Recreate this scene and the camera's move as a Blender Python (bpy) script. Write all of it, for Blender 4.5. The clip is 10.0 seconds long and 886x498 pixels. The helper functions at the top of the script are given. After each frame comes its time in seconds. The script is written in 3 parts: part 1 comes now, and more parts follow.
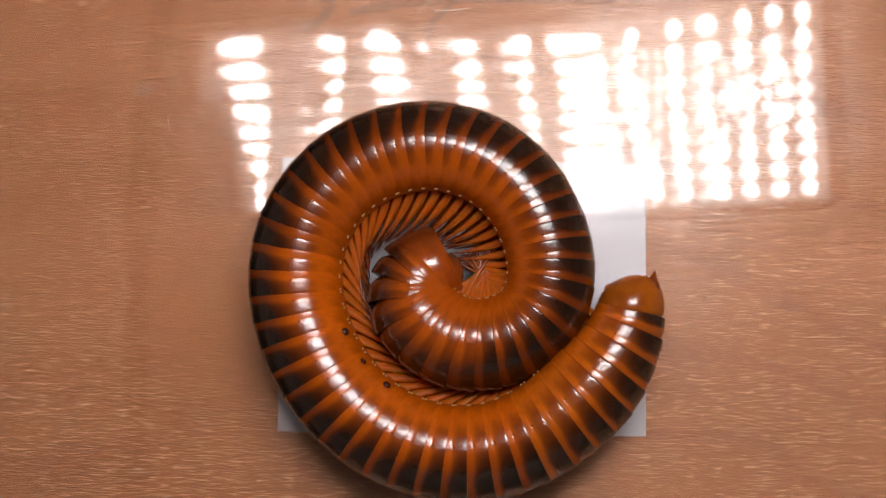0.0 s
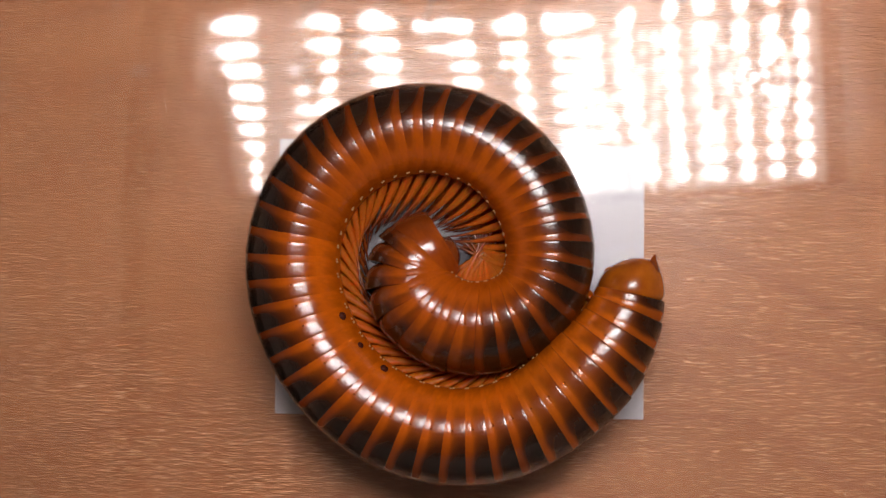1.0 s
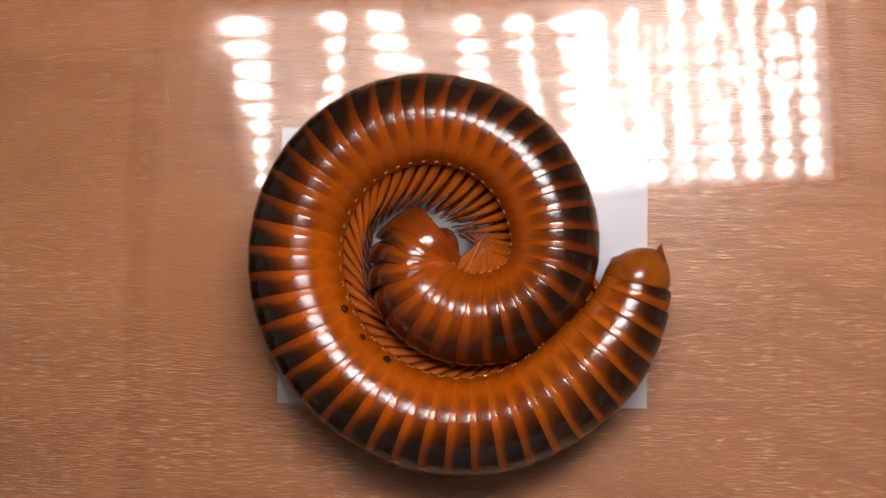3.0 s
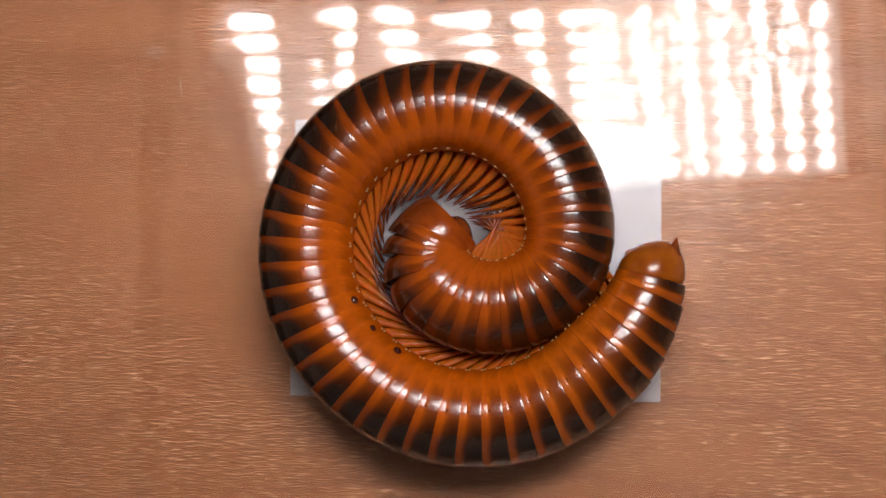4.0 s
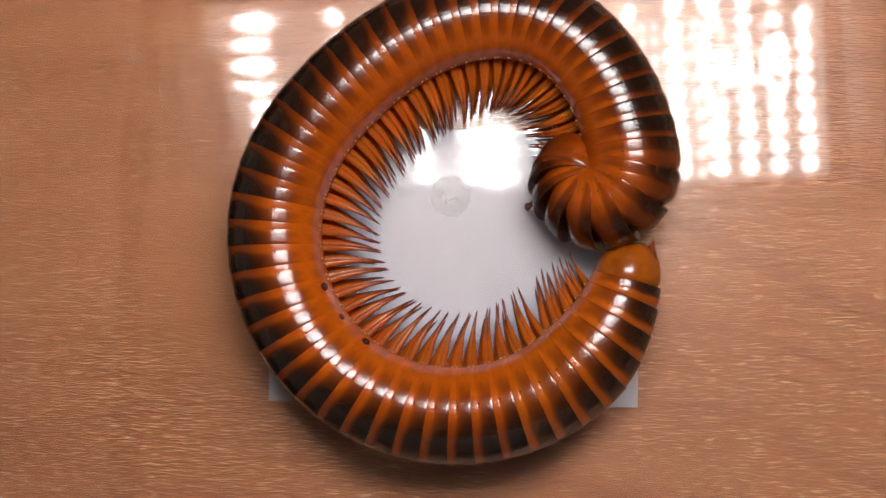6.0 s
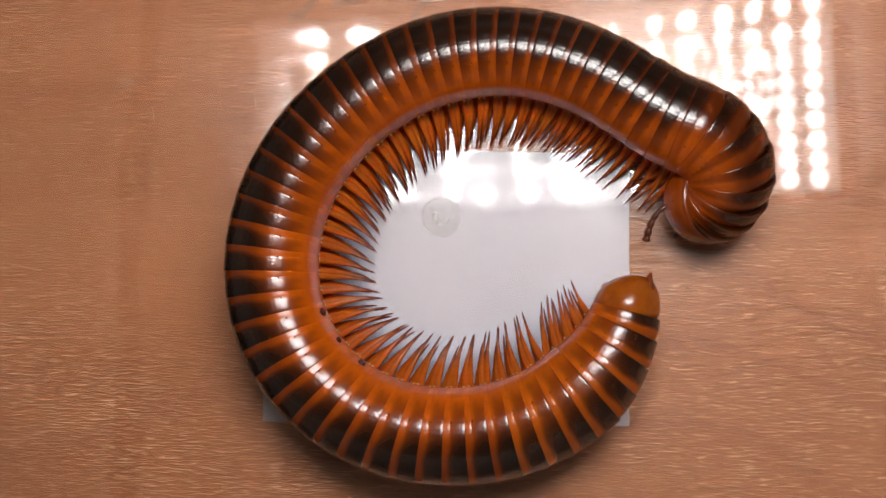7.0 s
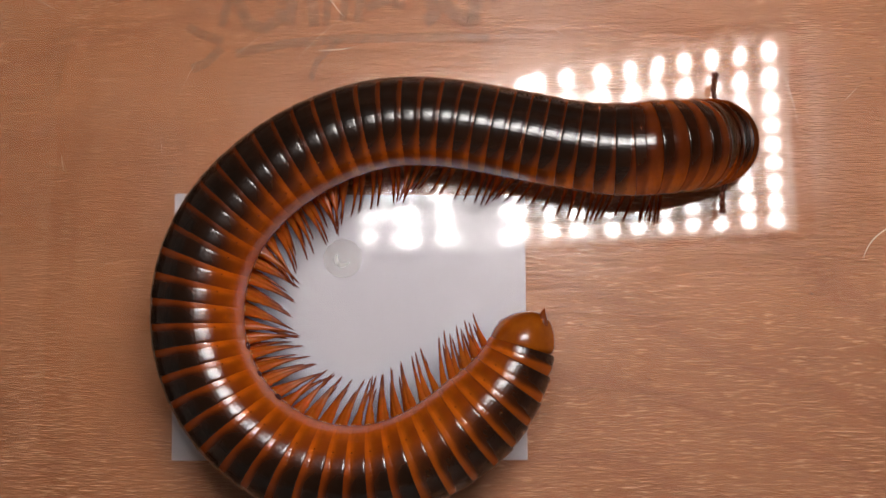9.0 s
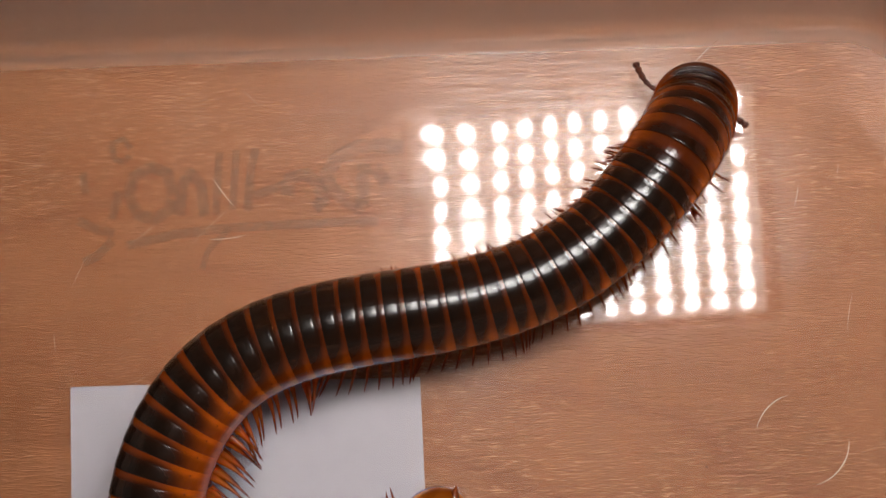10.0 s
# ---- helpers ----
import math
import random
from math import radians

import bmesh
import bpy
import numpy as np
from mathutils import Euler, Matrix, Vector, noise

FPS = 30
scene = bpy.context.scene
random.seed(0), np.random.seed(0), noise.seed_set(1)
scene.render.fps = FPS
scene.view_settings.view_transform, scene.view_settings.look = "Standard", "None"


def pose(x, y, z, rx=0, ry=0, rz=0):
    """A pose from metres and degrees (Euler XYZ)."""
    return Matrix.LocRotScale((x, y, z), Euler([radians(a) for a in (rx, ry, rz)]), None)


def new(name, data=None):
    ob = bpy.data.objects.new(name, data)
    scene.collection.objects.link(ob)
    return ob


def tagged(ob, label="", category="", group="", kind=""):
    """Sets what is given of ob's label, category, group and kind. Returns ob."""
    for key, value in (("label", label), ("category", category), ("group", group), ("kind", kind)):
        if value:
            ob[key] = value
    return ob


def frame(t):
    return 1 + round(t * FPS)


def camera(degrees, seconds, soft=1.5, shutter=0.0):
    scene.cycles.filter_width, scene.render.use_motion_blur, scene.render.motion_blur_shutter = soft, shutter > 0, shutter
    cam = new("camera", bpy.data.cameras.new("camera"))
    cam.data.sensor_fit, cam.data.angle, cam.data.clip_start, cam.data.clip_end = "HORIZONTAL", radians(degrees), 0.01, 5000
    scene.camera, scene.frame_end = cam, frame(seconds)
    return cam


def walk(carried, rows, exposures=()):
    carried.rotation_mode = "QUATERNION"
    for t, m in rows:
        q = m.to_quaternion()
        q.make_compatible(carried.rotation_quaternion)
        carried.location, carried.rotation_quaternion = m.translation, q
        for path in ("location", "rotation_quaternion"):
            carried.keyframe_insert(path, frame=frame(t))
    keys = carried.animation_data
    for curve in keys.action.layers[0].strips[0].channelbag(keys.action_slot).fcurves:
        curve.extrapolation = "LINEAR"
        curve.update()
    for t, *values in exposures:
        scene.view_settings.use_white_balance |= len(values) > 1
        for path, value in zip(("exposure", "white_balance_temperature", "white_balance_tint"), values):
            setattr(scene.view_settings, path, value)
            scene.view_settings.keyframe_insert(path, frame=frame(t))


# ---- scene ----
MM = 0.001

# ---------------------------------------------------------------- camera
VIEW = [
    (0.0, pose(0.01624, -0.01590, 0.21607, 4.18, 4.85, 0.57)),
    (0.5, pose(0.01579, -0.01542, 0.21574, 3.90, 4.79, 0.63)),
    (1.0, pose(0.01599, -0.01587, 0.21544, 3.49, 4.70, 0.69)),
    (1.5, pose(0.01583, -0.01514, 0.21480, 3.55, 5.01, 0.68)),
    (2.0, pose(0.01553, -0.01551, 0.21415, 3.28, 4.94, 0.68)),
    (2.5, pose(0.01634, -0.01648, 0.21468, 3.45, 4.75, 0.61)),
    (4.0, pose(0.01597, -0.01758, 0.21428, 3.24, 5.34, 0.81)),
    (4.5, pose(0.01558, -0.01732, 0.21357, 3.23, 5.09, 0.88)),
    (5.0, pose(0.01505, -0.01710, 0.21328, 3.12, 4.80, 1.00)),
    (5.5, pose(0.01591, -0.01700, 0.21393, 3.12, 4.62, 0.94)),
    (7.0, pose(0.02008, -0.01616, 0.21617, 3.86, 5.21, 0.48)),
    (7.5, pose(0.02264, -0.01542, 0.21621, 3.91, 4.85, 0.20)),
    (8.0, pose(0.02647, -0.01539, 0.21842, 5.02, 4.85, 0.01)),
    (8.5, pose(0.02872, -0.01652, 0.22057, 5.27, 4.44, -0.10)),
    (9.0, pose(0.03058, -0.01595, 0.22208, 5.23, 3.91, -0.31)),
    (9.3, pose(0.03076, -0.01381, 0.22326, 5.23, 3.63, -0.51)),
    (9.5, pose(0.03225, -0.01123, 0.22463, 5.65, 3.75, -1.02)),
    (9.6, pose(0.03414, -0.00924, 0.22506, 6.32, 3.47, -1.45)),
    (9.8, pose(0.03897, -0.00446, 0.22483, 7.79, 2.68, -2.20)),
    (10.0, pose(0.04265, -0.00034, 0.22392, 8.24, 2.89, -2.68)),
]
cam = camera(34.0, 10.0, soft=1.5)
walk(cam, VIEW, [(0.0, 0.0), (6.5, 0.04), (7.5, -0.02), (8.5, -0.16), (9.0, -0.14), (10.0, -0.10)])

# ---------------------------------------------------------------- world
world = bpy.data.worlds.new("room_light")
scene.world = world
world.use_nodes = True
world.node_tree.nodes["Background"].inputs[0].default_value = (1.0, 0.86, 0.74, 1)
world.node_tree.nodes["Background"].inputs[1].default_value = 0.11
LED_POWER = 62.0


# ---------------------------------------------------------------- node helpers
class Nodes:
    """A material and short ways to add nodes to it."""

    def __init__(self, name):
        self.mat = bpy.data.materials.new(name)
        self.mat.use_nodes = True
        self.tree = self.mat.node_tree
        self.bsdf = self.tree.nodes["Principled BSDF"]
        self.out = self.tree.nodes["Material Output"]

    def put(self, socket, value):
        if isinstance(value, bpy.types.NodeSocket):
            self.tree.links.new(value, socket)
        elif value is not None:
            socket.default_value = value

    def node(self, kind, outlet=0, **ins):
        n = self.tree.nodes.new(kind)
        for k, v in ins.items():
            self.put(n.inputs[k.replace("_", " ")], v)
        return n.outputs[outlet]

    def math(self, op, a, b=0.0, c=0.0, clamp=False):
        n = self.tree.nodes.new("ShaderNodeMath")
        n.operation, n.use_clamp = op, clamp
        for s, v in zip(n.inputs, (a, b, c)):
            self.put(s, v)
        return n.outputs[0]

    def place(self, scale=(1, 1, 1), offset=(0, 0, 0)):
        n = self.tree.nodes.new("ShaderNodeMapping")
        n.inputs["Scale"].default_value, n.inputs["Location"].default_value = scale, offset
        self.tree.links.new(self.tree.nodes.new("ShaderNodeTexCoord").outputs["Object"], n.inputs[0])
        return n.outputs[0]

    def axes(self):
        n = self.tree.nodes.new("ShaderNodeSeparateXYZ")
        self.tree.links.new(self.place(), n.inputs[0])
        return n.outputs

    def noise(self, at, scale, detail=4.0, rough=0.55, distortion=0.0):
        return self.node("ShaderNodeTexNoise", Vector=at, Scale=scale, Detail=detail, Roughness=rough, Distortion=distortion)

    def span(self, value, a, b, lo=0.0, hi=1.0, smooth=True):
        n = self.tree.nodes.new("ShaderNodeMapRange")
        n.interpolation_type = "SMOOTHSTEP" if smooth else "LINEAR"
        for s, v in zip(n.inputs, (value, a, b, lo, hi)):
            self.put(s, v)
        return n.outputs[0]

    def mix(self, fac, a, b, mode="MIX"):
        n = self.tree.nodes.new("ShaderNodeMix")
        n.data_type, n.blend_type = "RGBA", mode
        self.put(n.inputs[0], fac)
        for s, v in ((n.inputs[6], a), (n.inputs[7], b)):
            self.put(s, (*v, 1) if isinstance(v, tuple) else v)
        return n.outputs[2]

    def bump(self, height, distance, strength=1.0, normal=None):
        return self.node("ShaderNodeBump", Strength=strength, Distance=distance, Height=height, Normal=normal)

    def done(self, **ins):
        for k, v in ins.items():
            self.put(self.bsdf.inputs[k.replace("_", " ")], (*v, 1) if isinstance(v, tuple) and len(v) == 3 else v)
        return self.mat


# ---------------------------------------------------------------- materials
def wood_material():
    m = Nodes("beech_laminate")
    wide = m.noise(m.place((5, 40, 40)), 1.6, 3, 0.5, 0.6)
    fine = m.noise(m.place((170, 2300, 2300)), 1.6, 4, 0.65)
    pore_or_glint = m.noise(m.place((380, 4300, 4300), (3, 1, 0)), 1.2, 2, 0.5)
    x, y, z = m.axes()
    warp = m.noise(m.place((9, 14, 14), (2, 5, 0)), 1.0, 2)
    ring = m.math("ADD", m.math("MULTIPLY", y, 75.0), m.math("MULTIPLY", warp, 5.0))
    ring = m.math("ADD", ring, m.math("MULTIPLY", m.math("MULTIPLY", x, x), 220.0))
    line = m.span(m.math("PINGPONG", ring, 0.5), 0.0, 0.16, 1.0, 0.0)
    base = m.mix(m.span(wide, 0.3, 0.7), (0.250, 0.085, 0.029), (0.298, 0.110, 0.041))
    patch = m.noise(m.place((14, 22, 22), (6, 3, 0)), 1.0, 3, 0.6)
    base = m.mix(m.span(fine, 0.42, 0.70, 0.0, 0.12), base, (0.18, 0.054, 0.019))
    dash = m.noise(m.place((90, 2600, 2600), (8, 2, 0)), 1.0, 2, 0.5)
    base = m.mix(m.math("MULTIPLY", m.span(dash, 0.60, 0.70, 0.0, 0.28), m.span(patch, 0.35, 0.6)), base, (0.12, 0.035, 0.014))
    # pale dashes along the grain: glints on the wood, painted into its colour
    base = m.mix(m.math("MULTIPLY", m.span(pore_or_glint, 0.57, 0.64, 0.0, 0.95), m.span(patch, 0.3, 0.62, 0.35, 1.0)), base, (0.62, 0.36, 0.23))
    base = m.mix(m.math("MULTIPLY", line, m.span(warp, 0.4, 0.6, 0.0, 0.35)), base, (0.19, 0.055, 0.024))
    relief = m.math("ADD", m.math("MULTIPLY", fine, 0.12), m.span(pore_or_glint, 0.45, 0.70))
    return m.done(Base_Color=base, Roughness=m.span(pore_or_glint, 0.4, 0.68, 0.5, 0.17), Specular_IOR_Level=0.45,
                  Normal=m.bump(relief, 0.00012, 1.0))


def plastic_material(name, side):
    """Clear moulded plastic, gently wavy, with fine scratches and smears. side: 1 for the upper face, -1 for the lower one, which follows it."""
    m = Nodes(name)
    x, y, z = m.axes()
    # the bottom sags in a shallow trough on one side
    run = m.math("MAXIMUM", m.math("SUBTRACT", 0.030, x), 0.0)
    near = m.math("MINIMUM", run, 0.078)
    trough = m.math("MULTIPLY", m.math("MULTIPLY", near, near), 1.33)
    trough = m.math("ADD", trough, m.math("MULTIPLY", m.math("SUBTRACT", run, near), 0.207))
    rise = m.math("MAXIMUM", m.math("SUBTRACT", y, 0.027), 0.0)
    trough = m.math("ADD", trough, m.math("MULTIPLY", m.math("MULTIPLY", rise, rise), 0.6))
    rough_side = m.span(x, 0.024, 0.040, 1.0, 0.16)
    wave = m.noise(m.place((46, 30, 30), (3, 0, 0)), 1.0, 0.0, 0.4)
    ripple = m.noise(m.place((120, 75, 75), (7, 2, 0)), 1.0, 1, 0.4)
    wave = m.math("MULTIPLY", m.math("ADD", m.math("MULTIPLY", wave, 0.00020), m.math("MULTIPLY", ripple, 0.00004)), rough_side)
    dx, dy = m.math("SUBTRACT", x, 0.043), m.math("SUBTRACT", y, 0.0240)
    far = m.math("SQRT", m.math("ADD", m.math("MULTIPLY", dx, dx), m.math("MULTIPLY", dy, dy)))
    swirl = m.math("MULTIPLY", m.math("SINE", m.math("MULTIPLY", far, 1000.0)), m.span(far, 0.002, 0.012, 0.000008, 0.0))
    height = m.math("MULTIPLY", m.math("ADD", m.math("ADD", trough, wave), swirl), float(side))
    smear = m.noise(m.place((30, 30, 30)), 1.0, 5, 0.65, 1.0)
    cx, cy = m.math("DIVIDE", x, 0.028), m.math("DIVIDE", m.math("SUBTRACT", y, -0.004), 0.022)
    worn = m.span(m.math("ADD", m.math("MULTIPLY", cx, cx), m.math("MULTIPLY", cy, cy)), 0.6, 1.5, 0.045, 0.032)
    surface = m.bump(height, 1.0)
    clear = m.node("ShaderNodeBsdfRefraction", Color=(0.97, 0.97, 0.97, 1), Roughness=0.0, IOR=1.49, Normal=surface)
    gloss = m.node("ShaderNodeBsdfGlossy", Color=(1, 1, 1, 1), Roughness=worn, Normal=surface)
    body = m.tree.nodes.new("ShaderNodeMixShader")
    m.put(body.inputs[0], m.node("ShaderNodeFresnel", IOR=1.49, Normal=surface))
    m.put(body.inputs[1], clear)
    m.put(body.inputs[2], gloss)
    scratch = m.noise(m.place((60, 900, 60), (1, 0, 4)), 1.0, 3, 0.6, 0.3)
    haze = m.tree.nodes.new("ShaderNodeBsdfGlossy")
    m.put(haze.inputs["Roughness"], 0.20)
    m.put(haze.inputs["Normal"], m.bump(m.math("ADD", height, m.math("MULTIPLY", scratch, 0.00004)), 1.0))
    veil = m.tree.nodes.new("ShaderNodeMixShader")
    smear_and_veil = m.math("ADD", m.span(smear, 0.35, 0.75, 0.009, 0.018), m.span(scratch, 0.5, 0.75, 0.0, 0.014))
    # haze is kept to the zone where the lamp's glare spreads
    glare_zone = m.math("MULTIPLY", m.span(x, 0.030, 0.052, 1.0, 0.12), m.span(x, -0.060, -0.020, 0.25, 1.0))
    # more haze along one long side, placed to imitate the lamp's veil of glare
    glare_zone = m.math("ADD", glare_zone, m.math("MULTIPLY", m.span(y, 0.040, 0.056, 0.0, 1.8), m.math("MULTIPLY", m.span(x, 0.055, 0.085, 1.0, 0.15), m.span(x, -0.02, 0.03))))
    smear_and_veil = m.math("MULTIPLY", smear_and_veil, glare_zone)
    for px, py, rx, ry in ((-0.0495, 0.0229, 0.0018, 0.0012), (-0.0536, 0.0316, 0.0016, 0.0040), (-0.071, 0.020, 0.0012, 0.0012)):
        ux, uy = m.math("DIVIDE", m.math("SUBTRACT", x, px), rx), m.math("DIVIDE", m.math("SUBTRACT", y, py), ry)
        off = m.math("ADD", m.math("MULTIPLY", ux, ux), m.math("MULTIPLY", uy, uy))
        smear_and_veil = m.math("ADD", smear_and_veil, m.math("MULTIPLY", m.span(off, 0.1, 1.2, 0.03, 0.0), m.span(smear, 0.35, 0.6)))
    m.put(veil.inputs[0], smear_and_veil)
    m.tree.links.new(body.outputs[0], veil.inputs[1])
    m.tree.links.new(haze.outputs[0], veil.inputs[2])
    m.tree.links.new(veil.outputs[0], m.out.inputs[0])
    return m.mat


def frosted_material(name, thin, thick, tone=(0.62, 0.60, 0.60)):
    """Thin matt relief on clear plastic."""
    m = Nodes(name)
    grain = m.noise(m.place((900, 900, 900)), 1.0, 3)
    m.done(Base_Color=tone, Roughness=0.3, Normal=m.bump(grain, 0.00004))
    clear = m.tree.nodes.new("ShaderNodeBsdfTransparent")
    blend = m.tree.nodes.new("ShaderNodeMixShader")
    m.put(blend.inputs[0], m.span(grain, 0.3, 0.7, thin, thick))
    m.tree.links.new(clear.outputs[0], blend.inputs[1])
    m.tree.links.new(m.bsdf.outputs[0], blend.inputs[2])
    m.tree.links.new(blend.outputs[0], m.out.inputs[0])
    return m.mat


def paper_material():
    m = Nodes("white_paper")
    fibre = m.noise(m.place((1400, 1400, 1400)), 1.0, 4)
    cloud = m.noise(m.place((60, 60, 60)), 1.0, 2)
    tone = m.mix(m.span(cloud, 0.3, 0.7), (0.35, 0.325, 0.352), (0.385, 0.358, 0.382))
    return m.done(Base_Color=m.mix(m.span(fibre, 0.4, 0.7, 0.0, 0.15), tone, (0.29, 0.265, 0.29)), Roughness=0.85,
                  Normal=m.bump(fibre, 0.00003))


def shell_material(name, seam, lip=(0.78, 0.175, 0.008), dorsal=(0.60, 1.42), black=((0.011, 0.005, 0.003), (0.030, 0.010, 0.004)),
                   ruddy=((0.035, 0.008, 0.003), (0.36, 0.068, 0.006)), reach=(0.0006, 0.0014), side=(0.27, 0.043, 0.002)):
    """Glossy ring shell: the rear part black across the back, the front part and the flanks orange. seam: where the two meet along the ring, in metres."""
    m = Nodes(name)
    x, y, z = m.axes()
    round_ = m.math("ABSOLUTE", m.math("ARCTAN2", y, z))
    blot = m.noise(m.place((500, 260, 260)), 1.0, 3)
    edge = m.math("SUBTRACT", blot, 0.5)
    ragged = m.math("SUBTRACT", m.noise(m.place((300, 700, 700), (9, 1, 3)), 1.0, 3), 0.5)
    back = m.span(m.math("ADD", round_, m.math("ADD", m.math("MULTIPLY", edge, 0.12), m.math("MULTIPLY", ragged, 0.10))), dorsal[0], dorsal[1], 1.0, 0.0)
    # the black band is widest along the back and narrows down the sides
    xe = m.math("ADD", x, m.math("MULTIPLY", m.math("ADD", edge, ragged), 0.00018))
    xe = m.math("ADD", xe, m.span(round_, 0.40, 1.30, 0.0, 0.0010))
    band = m.span(xe, seam - 0.0008, seam + 0.0008, 1.0, 0.0)
    cloud = m.noise(m.place((900, 300, 300), (4, 4, 1)), 1.0, 3)
    orange = m.mix(m.span(cloud, 0.3, 0.75), lip, tuple(v * 0.72 for v in lip))
    orange = m.mix(m.math("MULTIPLY", m.span(xe, seam + 0.0003, seam + 0.0012, 1.0, 0.0), m.span(round_, 1.40, 1.95, 0.65, 0.0)), orange, tuple(v * 0.30 for v in lip))
    high = m.span(round_, 1.35, 1.95, 1.0, 0.10)
    flank = m.mix(m.math("MULTIPLY", m.math("MULTIPLY", band, high), m.span(cloud, 0.3, 0.7, 0.75, 1.0)), orange, side)
    dark = m.mix(m.span(cloud, 0.35, 0.8), black[0], black[1])
    lighter = m.mix(m.span(xe, seam + reach[0], seam + reach[1]), ruddy[0], ruddy[1])
    tone = m.mix(m.math("MULTIPLY", band, back), m.mix(back, flank, lighter), dark)
    rim = m.span(x, -0.00174, -0.00155, 0.5, 0.0)
    tone = m.mix(rim, tone, (0.085, 0.020, 0.006))
    # a pore on each side of the ring
    px = m.math("MULTIPLY", m.math("ABSOLUTE", m.math("SUBTRACT", x, 0.0001)), 1000.0)
    pa = m.math("MULTIPLY", m.math("ABSOLUTE", m.math("SUBTRACT", round_, 1.30)), 7.0)
    pore_or_glint = m.span(m.math("ADD", m.math("MULTIPLY", px, px), m.math("MULTIPLY", pa, pa)), 0.006, 0.028, 1.0, 0.0)
    tone = m.mix(m.math("MULTIPLY", pore_or_glint, 0.5), tone, (0.01, 0.004, 0.003))
    striae = m.noise(m.place((260, 2400, 2400)), 1.0, 2)
    pits = m.noise(m.place((1500, 1500, 1500)), 1.0, 2)
    relief = m.math("ADD", m.math("MULTIPLY", striae, 0.6), m.math("MULTIPLY", pits, 0.4))
    relief = m.math("SUBTRACT", relief, m.math("MULTIPLY", pore_or_glint, 2.0))
    return m.done(Base_Color=tone, Roughness=m.span(cloud, 0.3, 0.8, 0.17, 0.22), IOR=1.6, Normal=m.bump(relief, 0.000045))


def leg_material():
    m = Nodes("leg_cuticle")
    x, y, z = m.axes()
    along = m.math("MULTIPLY", z, -1.0)
    blot = m.noise(m.place((700, 700, 700)), 1.0, 3)
    far = m.span(m.math("ADD", along, m.math("MULTIPLY", m.math("SUBTRACT", blot, 0.5), 0.003)), 0.0038, 0.0082)
    tone = m.mix(far, (0.52, 0.110, 0.006), (0.13, 0.021, 0.005))
    joint = m.span(m.math("PINGPONG", along, 0.00075), 0.0, 0.00022, 0.10, 0.0)
    tone = m.mix(joint, tone, (0.10, 0.02, 0.006))
    return m.done(Base_Color=tone, Roughness=0.26, Normal=m.bump(blot, 0.00004), Subsurface_Weight=0.45, Subsurface_Scale=0.0012)


def plain_material(name, a, b, roughness, scale=200.0, relief=0.00003, metal=0.0, coat=0.0):
    m = Nodes(name)
    n = m.noise(m.place((scale, scale, scale)), 1.0, 4)
    return m.done(Base_Color=m.mix(m.span(n, 0.3, 0.7), a, b), Roughness=roughness, Metallic=metal, Coat_Weight=coat,
                  Normal=m.bump(n, relief))


def led_material(name, power):
    m = Nodes(name)
    return m.done(Base_Color=(0.8, 0.8, 0.8), Emission_Color=(1.0, 0.96, 0.93), Emission_Strength=power)


WOOD, PAPER = wood_material(), paper_material()
FROSTED, PALE = frosted_material("frosted_plastic", 0.18, 0.32, (0.66, 0.63, 0.64)), frosted_material("whitened_plastic", 0.5, 0.8, (0.8, 0.78, 0.75))
RELIEF = frosted_material("moulded_relief", 0.10, 0.20, (0.36, 0.19, 0.11))
PLASTIC, PLASTIC_UNDER = plastic_material("clear_plastic", 1), plastic_material("clear_plastic_underside", -1)
PLASTIC_WALL = Nodes("clear_plastic_wall").done(Base_Color=(0.97, 0.97, 0.97), Roughness=0.5, IOR=1.35, Transmission_Weight=1.0)
SHELL = shell_material("ring_shell", 0.00025, (0.68, 0.122, 0.002), ruddy=((0.060, 0.011, 0.002), (0.25, 0.040, 0.002)), reach=(0.0001, 0.0010))
SHELL_FORE = shell_material("fore_ring_shell", 0.00040, (0.52, 0.092, 0.002), (0.66, 1.55), ruddy=((0.045, 0.009, 0.002), (0.15, 0.024, 0.002)), reach=(0.0001, 0.0011), side=(0.20, 0.032, 0.002))
SHELL_FRONT = shell_material("front_ring_shell", 0.0, (0.52, 0.092, 0.003), (0.45, 1.2), ((0.020, 0.006, 0.002), (0.055, 0.011, 0.003)), ((0.060, 0.011, 0.003), (0.13, 0.022, 0.003)), (0.0000, 0.0012), (0.38, 0.060, 0.002))
SHELL_TAIL = shell_material("tail_ring_shell", 0.0002, (0.66, 0.130, 0.003), (0.45, 1.25), ((0.022, 0.007, 0.003), (0.060, 0.015, 0.004)), ((0.09, 0.019, 0.003), (0.36, 0.068, 0.003)), (0.0001, 0.0010))
SHIELD = shell_material("neck_shield", -0.0030, (0.40, 0.066, 0.003), (0.3, 1.1), ruddy=((0.09, 0.018, 0.003), (0.17, 0.030, 0.003)))
CAP = plain_material("tail_cap_shell", (0.44, 0.105, 0.004), (0.33, 0.066, 0.003), 0.22, 260.0, coat=0.3)
HEAD_SHELL = plain_material("head_shell", (0.30, 0.058, 0.007), (0.16, 0.030, 0.005), 0.2, 320.0, coat=0.4)
MOUTH = plain_material("mouth_plate", (0.55, 0.24, 0.13), (0.42, 0.15, 0.07), 0.35, 500.0)
LEG = leg_material()
FEELER = plain_material("antenna_cuticle", (0.15, 0.034, 0.012), (0.06, 0.014, 0.007), 0.3, 900.0)
EYE = plain_material("eye_cluster", (0.012, 0.010, 0.010), (0.03, 0.02, 0.02), 0.25, 3000.0, 0.00008)
